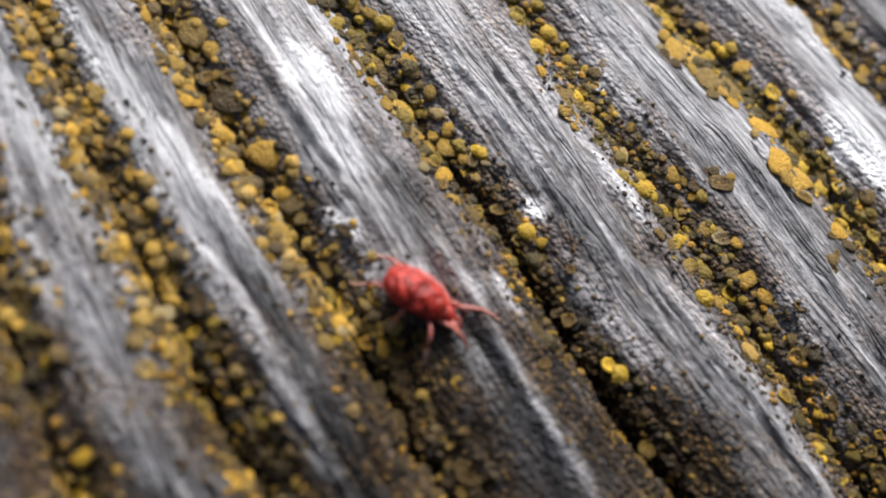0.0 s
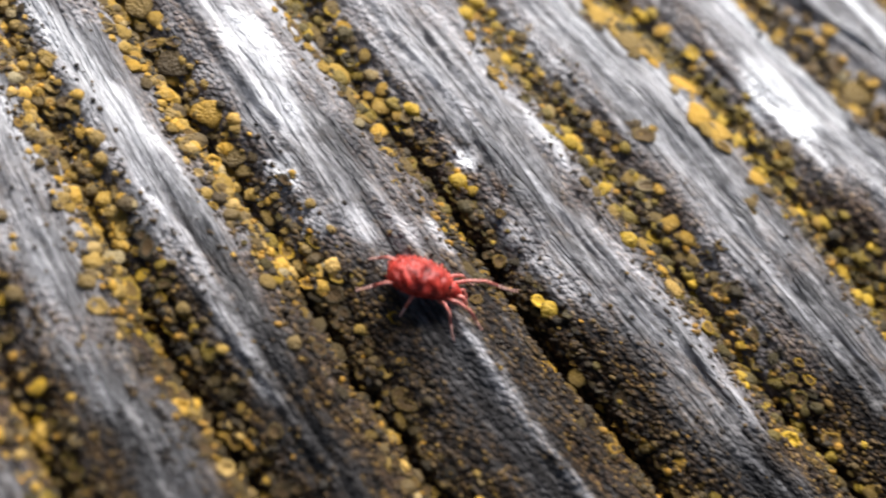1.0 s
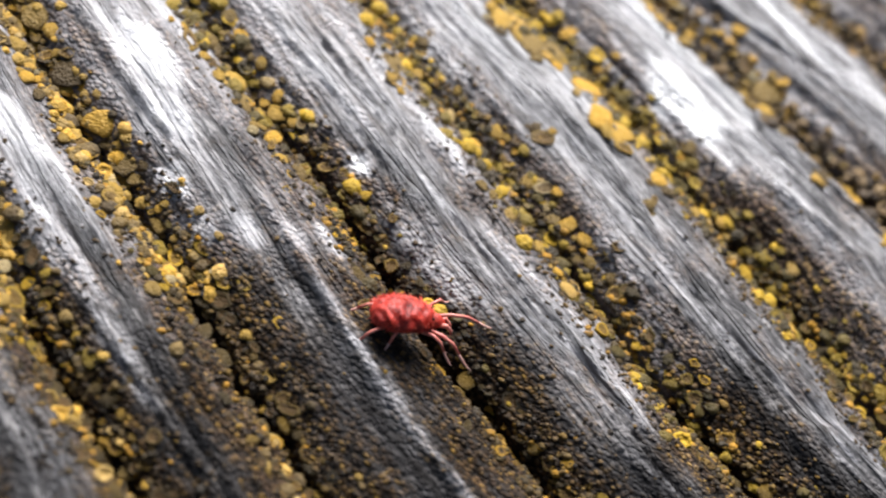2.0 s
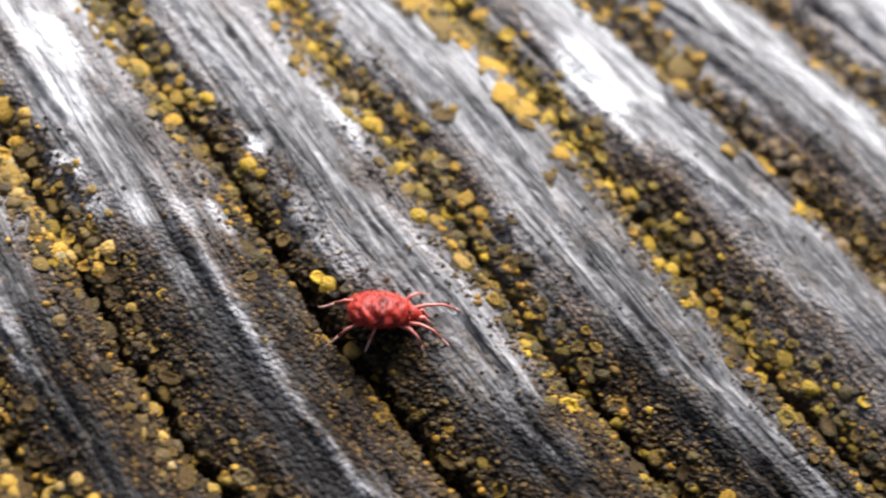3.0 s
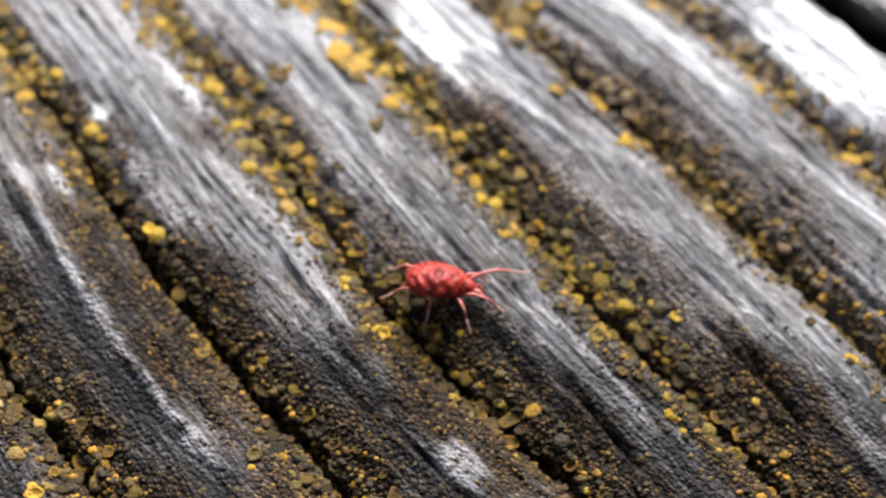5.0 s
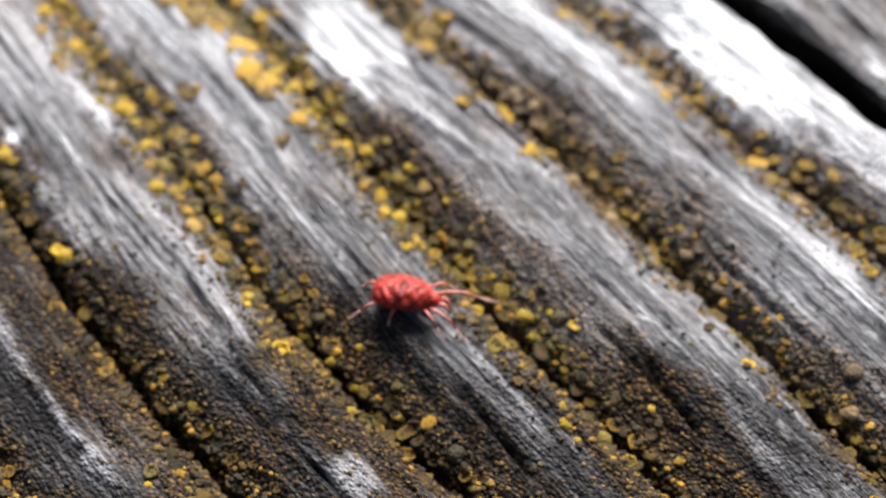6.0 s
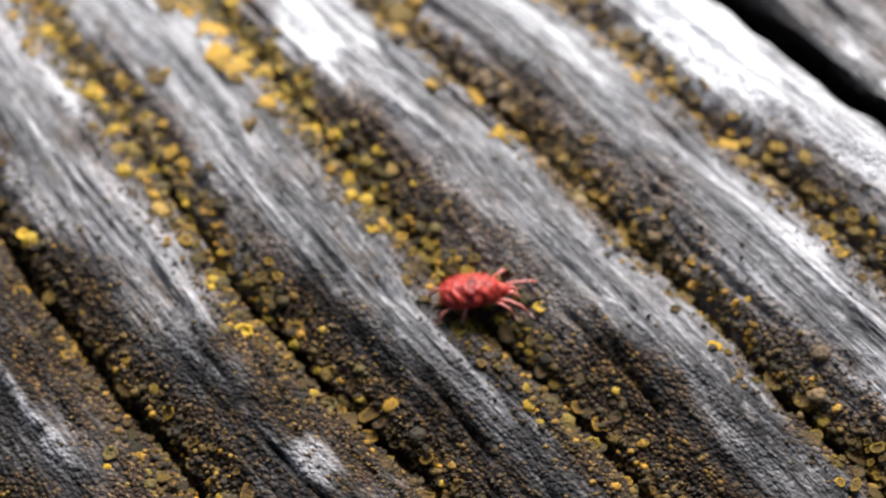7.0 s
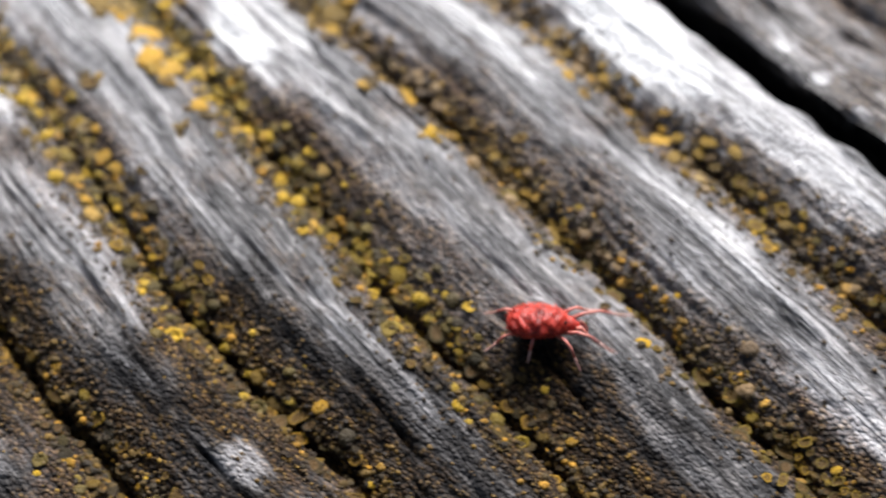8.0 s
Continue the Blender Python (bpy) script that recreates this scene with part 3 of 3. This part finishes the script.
# larger lobes groove by groove: x, y, width
LARGE = [
    [(-12.2, -20.4, 0.55), (-13.2, -20.3, 0.48)],
    [(-21.3, -14.1, 1.36), (-18.2, -14.7, 0.89), (-16.9, -15.1, 0.88), (-16.3, -15.7, 0.66), (-15.0, -16.0, 0.72), (-13.2, -16.5, 0.72), (-14.6, -16.0, 0.58), (-11.7, -16.4, 0.86), (-11.1, -16.9, 0.71), (-10.7, -17.2, 0.56)],
    [(-10.1, -11.1, 0.50), (-8.9, -11.3, 0.75), (-8.5, -10.9, 0.58), (-6.9, -10.9, 0.50), (-6.8, -11.8, 0.41), (-5.8, -11.5, 0.41), (-13.7, -11.2, 1.06), (-15.1, -11.1, 0.91), (-14.9, -11.9, 0.76), (-12.1, -10.7, 0.45), (-17.0, -10.9, 0.92), (-19.2, -10.5, 1.24)],
    [(0.1, -7.4, 0.60), (1.0, -6.9, 0.60), (-11.1, -6.4, 1.05), (-12.7, -6.2, 0.79), (-0.4, -7.8, 0.57), (-1.4, -7.3, 0.66), (-13.5, -6.9, 0.71), (-12.1, -6.9, 0.71), (-9.3, -6.9, 0.47), (-8.3, -7.3, 0.62), (-15.4, -6.2, 0.96), (-14.3, -6.7, 0.79)],
    [(-8.6, -0.8, 0.57), (-6.7, -1.1, 0.56), (-6.1, -2.4, 0.65), (-4.1, -1.1, 0.64), (-1.2, -1.6, 0.63), (0.9, -2.0, 0.62), (1.7, -1.8, 0.70), (7.0, -1.8, 0.76), (8.8, -1.9, 0.58), (-3.8, -2.5, 0.46), (-12.2, -2.0, 1.09), (-11.7, -1.1, 0.82), (-10.3, -1.5, 0.54), (-8.0, -0.3, 0.72), (-6.2, -0.9, 0.62), (-6.8, -1.9, 0.62), (-3.1, -2.7, 0.60), (-2.0, -2.0, 0.51), (-11.6, -2.4, 0.57), (-8.7, -1.8, 0.73), (-7.8, -1.5, 0.81), (-7.5, 0.1, 0.66), (-9.4, -1.6, 0.41), (-5.8, -0.6, 0.57), (-5.6, -2.2, 0.64), (-3.3, -0.5, 0.65)],
    [(-8.3, 2.8, 0.97), (-7.1, 2.2, 0.86), (-6.3, 2.5, 0.95), (-5.8, 3.2, 0.86), (-4.4, 2.4, 0.75), (-3.8, 1.3, 0.52), (3.4, 3.1, 0.86), (2.5, 2.8, 0.54), (4.5, 3.3, 0.62), (5.6, 3.2, 0.88), (5.0, 2.5, 0.70), (7.3, 3.2, 0.78), (6.8, 2.8, 0.43), (11.5, 3.4, 0.84), (12.0, 2.8, 0.83), (12.6, 3.7, 0.50), (-11.7, 2.1, 0.93), (-10.4, 2.3, 0.83), (3.9, 3.3, 0.69), (-11.2, 2.6, 0.94), (-9.9, 2.8, 0.94), (-7.2, 3.7, 0.85), (-5.1, 3.3, 0.84), (-4.8, 4.2, 0.51), (-4.4, 3.7, 0.51)],
    [(4.9, 8.1, 0.72), (6.7, 8.4, 0.89), (7.6, 8.4, 0.71), (8.5, 8.2, 0.79), (9.8, 8.2, 0.96), (-0.8, 8.2, 0.66), (-1.6, 7.5, 0.76), (1.4, 7.6, 0.65), (-6.1, 8.5, 0.75), (-5.0, 8.4, 1.12), (5.7, 8.4, 0.71), (8.0, 7.8, 0.70)],
    [(6.2, 13.3, 0.64), (4.4, 13.4, 0.84)],
]
# how thickly small lobes grow in each groove, and the stretch of x that shows
THICK = [(0.7, -24, -6), (1.0, -25, 0), (1.0, -24, 8), (1.0, -23, 12), (1.0, -20, 16), (1.0, -18, 22), (0.8, -13, 23), (0.6, -8, 23)]

# the share of lobes below each groove; how thickly flat scales crowd it, and their colour
SIDE = [0.5, 0.5, 0.5, 0.5, 0.5, 0.42, 0.16, 0.3]
SCALES = [(0.5, OCHRE), (0.85, OCHRE), (0.65, OCHRE), (0.26, YELLOW), (0.36, YELLOW), (0.55, YELLOW), (0.28, TAN), (0.18, TAN)]


def leaned(x, y, lift, spin, size):
    """A pose on the wood at x, y that follows its slope, and its size."""
    e = 0.5
    a = np.array([x, x + e, x - e, x, x])
    b = np.array([y, y, y, y + e, y - e])
    h = relief(a, b)[0]
    z = warp(a, b) + h - 0.5
    n = Vector((-(z[1] - z[2]) / (2 * e), -(z[3] - z[4]) / (2 * e), 1.0)).normalized()
    n = (n + Vector((0, 0, 0.8))).normalized()
    turn = n.to_track_quat("Z", "Y").to_matrix().to_4x4() @ Matrix.Rotation(spin, 4, "Z")
    return Matrix.Translation(Vector((x, y, z[0] + lift)) * MM) @ turn @ Matrix.Diagonal((size[0], size[1], size[2], 1))


def colonies():
    for k, line in enumerate(GROOVES):
        rng = random.Random(100 + k)
        heavy, x0, x1 = THICK[k]
        root = tagged(new("lichen_colony"), "ochre yellow crusty lichen cushions along a groove in grey wood", "lichen", "lichen in the grooves")
        mid = (x0 + x1) / 2
        centre = Vector((mid, float(along(line, np.array(mid))), 0)) * MM
        root.location = centre
        lobes = []
        for x, y, d in LARGE[k]:
            damp = 1 - float(dry_and_glare(np.array(x), np.array(y)))
            d *= 0.95 - 0.22 * damp
            d = min(d, 0.82)
            lobes.append((x, y, d))
            for _ in range(rng.choice((2, 3, 4))):
                a, q = rng.uniform(0, 6.3), d * rng.uniform(0.3, 0.6)
                lobes.append((x + math.cos(a) * 0.5 * (d + q), y + math.sin(a) * 0.45 * (d + q), q))
        tries = 0
        while len(lobes) < 4 * len(LARGE[k]) + heavy * (x1 - x0) * 11.0 and tries < 9000:
            tries += 1
            x = x0 + (x1 - x0) * rng.random() ** 1.3
            clump = float(grit(np.array(x / 2.3), np.array(k * 7.7), 51))
            mid_y = along(line, np.array(x))
            damp = 1 - float(dry_and_glare(np.array(x), mid_y))
            if clump < rng.uniform(-1.1, 0.35) + 0.25 * (1 - damp):
                continue
            y = float(mid_y) + (1 if rng.random() > SIDE[k] else -1) * (0.12 + abs(rng.gauss(0.0, 0.36))) - 0.06
            d = rng.choice((rng.uniform(0.18, 0.3), rng.uniform(0.26, 0.42), rng.uniform(0.32, 0.58)))
            if all((x - a) ** 2 + (y - b) ** 2 > (0.38 * (d + c)) ** 2 for a, b, c in lobes):
                lobes.append((x, y, d))
        for x, y, d in lobes[:298]:
            dry_glare = float(dry_and_glare(np.array(x), np.array(y))) + rng.uniform(-0.28, 0.28)
            deep = float(growth_tone(np.array(x), np.array(y))) + rng.uniform(-0.3, 0.3) > 0.65
            ob = part("lobe", rng.choice(DARK_LOBES if deep else LOBES if dry_glare > 0.34 else DAMP_LOBES), LICHEN, root)
            m = leaned(x, y, 0.05 * d, rng.uniform(0, 6.3), (d * rng.uniform(0.95, 1.3), d * rng.uniform(0.75, 1.05), min(d, 0.42) * rng.uniform(0.4, 0.7)))
            ob.matrix_basis = Matrix.Translation(-centre) @ m
        # the fine grains between them
        shapes = [cushion(200 + i, False, 5) for i in range(5)]
        shapes = [(np.array(v[5:]), [tuple(i - 5 for i in q) for q in f if min(q) >= 5]) for v, f in shapes]
        thick, kind_of = SCALES[k]
        scales = [cushion(240 + i, i % 3 == 2, 7) for i in range(5)]
        scales = [(np.array(v[7:]) * (1, 1, 0.75), [tuple(i - 7 for i in q) for q in f if min(q) >= 7]) for v, f in scales]
        carpet("scale", k + 40, root, centre, line, x0, x1, int(thick * (x1 - x0) * 62), scales, (0.16, 0.40, 2.2), 0.6, kind_of, "crowded lichen scales", -1.0)
        carpet("crust", k, root, centre, line, x0, x1, int(heavy * (x1 - x0) * 170), shapes, (0.06, 0.13, 2), 0.85, GRAINS, "fine dark brown lichen grains")
        carpet("granule", k + 20, root, centre, line, x0, x1, int(heavy * (x1 - x0) * 60), shapes, (0.12, 0.2, 1.5), 0.45, GOLD, "small golden lichen granules")


def carpet(name, k, root, centre, line, x0, x1, count, shapes, sizes, spread, material, label, wet=1.0):
    """A crowd of tiny lumps on both sides of a groove, joined."""
    gen = np.random.RandomState(300 + k)
    xs = gen.uniform(x0, x1, count)
    mid_y = along(line, xs)
    damp = 1 - dry_and_glare(xs, mid_y)
    off = np.where(gen.rand(count) < SIDE[k % 20] * (0.7 + 0.3 * damp), -1, 1) * (0.06 + np.abs(gen.normal(0, spread * (0.5 + 0.5 * damp)))) - 0.1
    ys = mid_y + off
    ok = grit(xs / 1.6, ys / 0.9, 61 + k) - 0.3 + (damp if wet > 0 else 1.15 - 1.15 * damp) > gen.uniform(-0.6, 0.9, count)
    if name != "crust":
        ok &= growth_tone(xs, ys) < gen.uniform(0.5, 2.4, count)
    xs, ys = xs[ok], ys[ok]
    zs = surface(xs, ys)
    size, spin = sizes[0] + sizes[1] * gen.rand(len(xs)) ** sizes[2], gen.uniform(0, 6.3, len(xs))
    verts, faces = [], []
    for x, y, z, d, a, i in zip(xs, ys, zs, size, spin, gen.randint(0, 5, len(xs))):
        v, f = shapes[i]
        c, q, n0 = math.cos(a), math.sin(a), len(verts)
        p = np.stack([x + d * (c * v[:, 0] - q * v[:, 1]), y + d * (q * v[:, 0] + c * v[:, 1]), z + d * 1.1 * v[:, 2] + 0.008], 1) * MM
        verts.extend((p - np.array((centre.x, centre.y, 0))).tolist())
        faces.extend([tuple(n0 + j for j in g) for g in f])
    mesh = bpy.data.meshes.new(name)
    mesh.from_pydata(verts, [], faces)
    mesh.shade_smooth()
    tagged(part(name, mesh, material, root, label), kind="stuff")


# ---- the red mite; its own x points ahead, in millimetres ----
def tube(points, radii, sides=8):
    verts, faces = [], []
    pts = [Vector(p) for p in points]
    for i, (p, r) in enumerate(zip(pts, radii)):
        d = (pts[min(i + 1, len(pts) - 1)] - pts[max(i - 1, 0)]).normalized()
        u = d.cross(Vector((0, 1, 0.01))).normalized()
        w = d.cross(u)
        for k in range(sides):
            a = 2 * math.pi * k / sides
            verts.append((p + (u * math.cos(a) + w * math.sin(a)) * r) * MM)
    for i in range(len(pts) - 1):
        for k in range(sides):
            j = (k + 1) % sides
            faces.append((i * sides + k, i * sides + j, (i + 1) * sides + j, (i + 1) * sides + k))
    faces.append(tuple(range(sides - 1, -1, -1)))
    faces.append(tuple((len(pts) - 1) * sides + k for k in range(sides)))
    return verts, faces


def meshed(name, verts, faces):
    mesh = bpy.data.meshes.new(name)
    mesh.from_pydata([tuple(v) for v in verts], [], faces)
    mesh.shade_smooth()
    return mesh


def body_point(a, b):
    """A point on the plump body: a from tail to head, b round it."""
    x = -1.0 * math.cos(a)
    r = math.sin(a) ** 0.8
    w = 0.66 * r * (1 - 0.12 * x)
    up = math.sin(b)
    fold = 0.045 * math.sin(13 * a + 2.6 * math.cos(3 * b)) + 0.025 * math.sin(7 * a + 5 * b) * math.cos(11 * a - 4 * b) + 0.035 * math.sin(8 * b + 5 * math.sin(3 * a))
    q = 1 + (fold if up > -0.3 else 0)
    return Vector((0.94 * x - 0.1, w * math.cos(b) * q, (0.5 if up > 0 else 0.36) * r * up * q + 0.04))


def body_mesh():
    n, m = 48, 48
    verts = [body_point(math.pi * (i + 0.02) / (n - 1 + 0.04), 2 * math.pi * k / m) * MM for i in range(n) for k in range(m)]
    faces = [(i * m + k, i * m + (k + 1) % m, (i + 1) * m + (k + 1) % m, (i + 1) * m + k) for i in range(n - 1) for k in range(m)]
    return meshed("body", verts, faces)


def hair_mesh():
    rng = random.Random(7)
    verts, faces = [], []
    for _ in range(1100):
        a, b = math.acos(rng.uniform(-0.97, 0.97)), rng.uniform(-0.5, math.pi + 0.5)
        p = body_point(a, b)
        out = Vector((p.x * 0.5 - 0.25, p.y, p.z * 1.3)).normalized() + Vector((rng.uniform(-0.4, 0.2), rng.uniform(-0.3, 0.3), 0.1))
        tip = p + out * rng.uniform(0.05, 0.14)
        side = out.cross(Vector((0.3, 0.2, 1))).normalized() * 0.009
        back = out.cross(side).normalized() * 0.011
        n0 = len(verts)
        verts += [(p + side) * MM, (p - side * 0.5 + back) * MM, (p - side * 0.5 - back) * MM, tip * MM]
        faces += [(n0, n0 + 1, n0 + 3), (n0 + 1, n0 + 2, n0 + 3), (n0 + 2, n0, n0 + 3)]
    return meshed("fur", verts, faces)


# hip x, hip y, resting yaw, length, phase of its step
LEGS = [(0.62, 0.16, 13, 1.6, 0.0), (0.5, 0.28, 26, 0.85, 0.5), (-0.22, 0.28, 156, 0.55, 0.0), (-0.42, 0.24, 168, 0.95, 0.5),
        (0.62, -0.24, -20, 1.20, 0.5), (0.5, -0.34, -50, 0.85, 0.0), (-0.14, -0.36, -112, 0.5, 0.5), (-0.42, -0.32, -164, 0.95, 0.0)]


LEAN = -26


def mite():
    root = tagged(new("red_mite"), "small scarlet velvet mite with wrinkled hairy body walking over wood", "mite")
    part("body", body_mesh(), RED, root, "wrinkled scarlet velvet body")
    part("fur", hair_mesh(), HAIR, root, "short pale red hairs")
    part("head", meshed("head", *tube([(0.70, 0, 0.02), (0.92, 0, 0.0), (1.12, 0, -0.06), (1.2, 0, -0.10)], [0.27, 0.22, 0.12, 0.03], 12)), RED, root)
    for side in (-1, 1):
        part("palp", meshed("palp", *tube([(1.0, 0.1 * side, -0.05), (1.2, 0.18 * side, 0.0), (1.36, 0.15 * side, -0.18), (1.4, 0.12 * side, -0.34)], [0.075, 0.07, 0.055, 0.02])), LEG, root)
        eye = meshed("eye", *tube([(0.72, 0.27 * side, 0.24), (0.74, 0.29 * side, 0.27), (0.75, 0.30 * side, 0.28)], [0.05, 0.045, 0.012]))
        part("eye", eye, DARK, root, "tiny dark eye")
    for piece in root.children:
        piece.matrix_basis = pose(0, 0, 0, LEAN)
    legs = []
    for hx, hy, yaw, size, phase in LEGS:
        pts = [(0, 0, 0), (0.16, 0, 0.06), (0.42, 0, 0.19), (0.74, 0, 0.14), (0.98, 0, -0.14)]
        leg = part("leg", meshed("leg", *tube([(x * size, y, z) for x, y, z in pts], [0.068, 0.060, 0.052, 0.046, 0.040])), LEG, root)
        foot = [(0.96, 0, -0.12), (1.12, 0, -0.32), (1.30, 0, -0.47), (1.42, 0, -0.50)]
        part("tarsus", meshed("tarsus", *tube([(x * size, y, z) for x, y, z in foot], [0.041, 0.036, 0.029, 0.011])), PALE, leg, "pale leg tip")
        leg.matrix_basis = pose(hx * MM, hy * MM, -0.06 * MM, 0, 0, yaw)
        legs.append(leg)
    return root, legs


MITE, MITE_LEGS = mite()
colonies()

# seconds, x, y, z in millimetres, heading, bank
PATH = [
    (0.0, -9.36, -10.47, 0.62, 24, 0),
    (0.5, -8.27, -10.41, 0.71, 28, 0),
    (1.0, -7.20, -9.80, 0.83, 40, 0),
    (1.5, -5.67, -9.13, 0.81, 49, 0),
    (1.7, -5.37, -8.61, 0.72, 49, 0),
    (3.0, -2.76, -6.18, 0.76, 55, 0),
    (3.5, -1.05, -4.89, 0.96, 40, 0),
    (4.0, 0.86, -4.23, 0.87, 42, 0),
    (5.3, 2.89, -0.15, 0.94, 46, 0),
    (5.5, 3.23, 0.24, 0.93, 46, 0),
    (6.0, 3.73, 0.67, 0.90, 42, 0),
    (6.5, 4.08, 1.47, 0.74, 48, 0),
    (7.0, 5.87, 3.03, 0.35, 59, 0),
    (7.5, 7.53, 4.01, 0.79, 42, 0),
    (8.0, 9.64, 5.40, 0.87, 49, 0),
]


def motions():
    walk(cam, [(t, aimed(*row)) for t, *row in ROWS], [(0.0, 0.24), (0.5, 0.30), (1.5, 0.64), (3.0, 0.60), (5.5, 0.68), (8.0, 0.52)])
    walk(MITE, [(t, pose(x * MM, y * MM, z * MM) @ pose(0, 0, 0, 0, 0, heading) @ pose(0, 0, 0, bank)) for t, x, y, z, heading, bank in PATH])
    for leg, (hx, hy, yaw, size, phase) in zip(MITE_LEGS, LEGS):
        side = 1 if hy > 0 else -1
        rows = []
        for i in range(81):
            a = 2 * math.pi * (i * 0.1 / 0.45 + phase)
            lift = max(0.0, math.sin(a))
            swing = 13 * math.cos(a) * side
            rows.append((i * 0.1, pose(hx * MM, hy * MM, -0.06 * MM, 0, 0, yaw + swing) @ pose(0, 0, 0, 0, -9 * lift, 0)))
        walk(leg, rows)


motions()
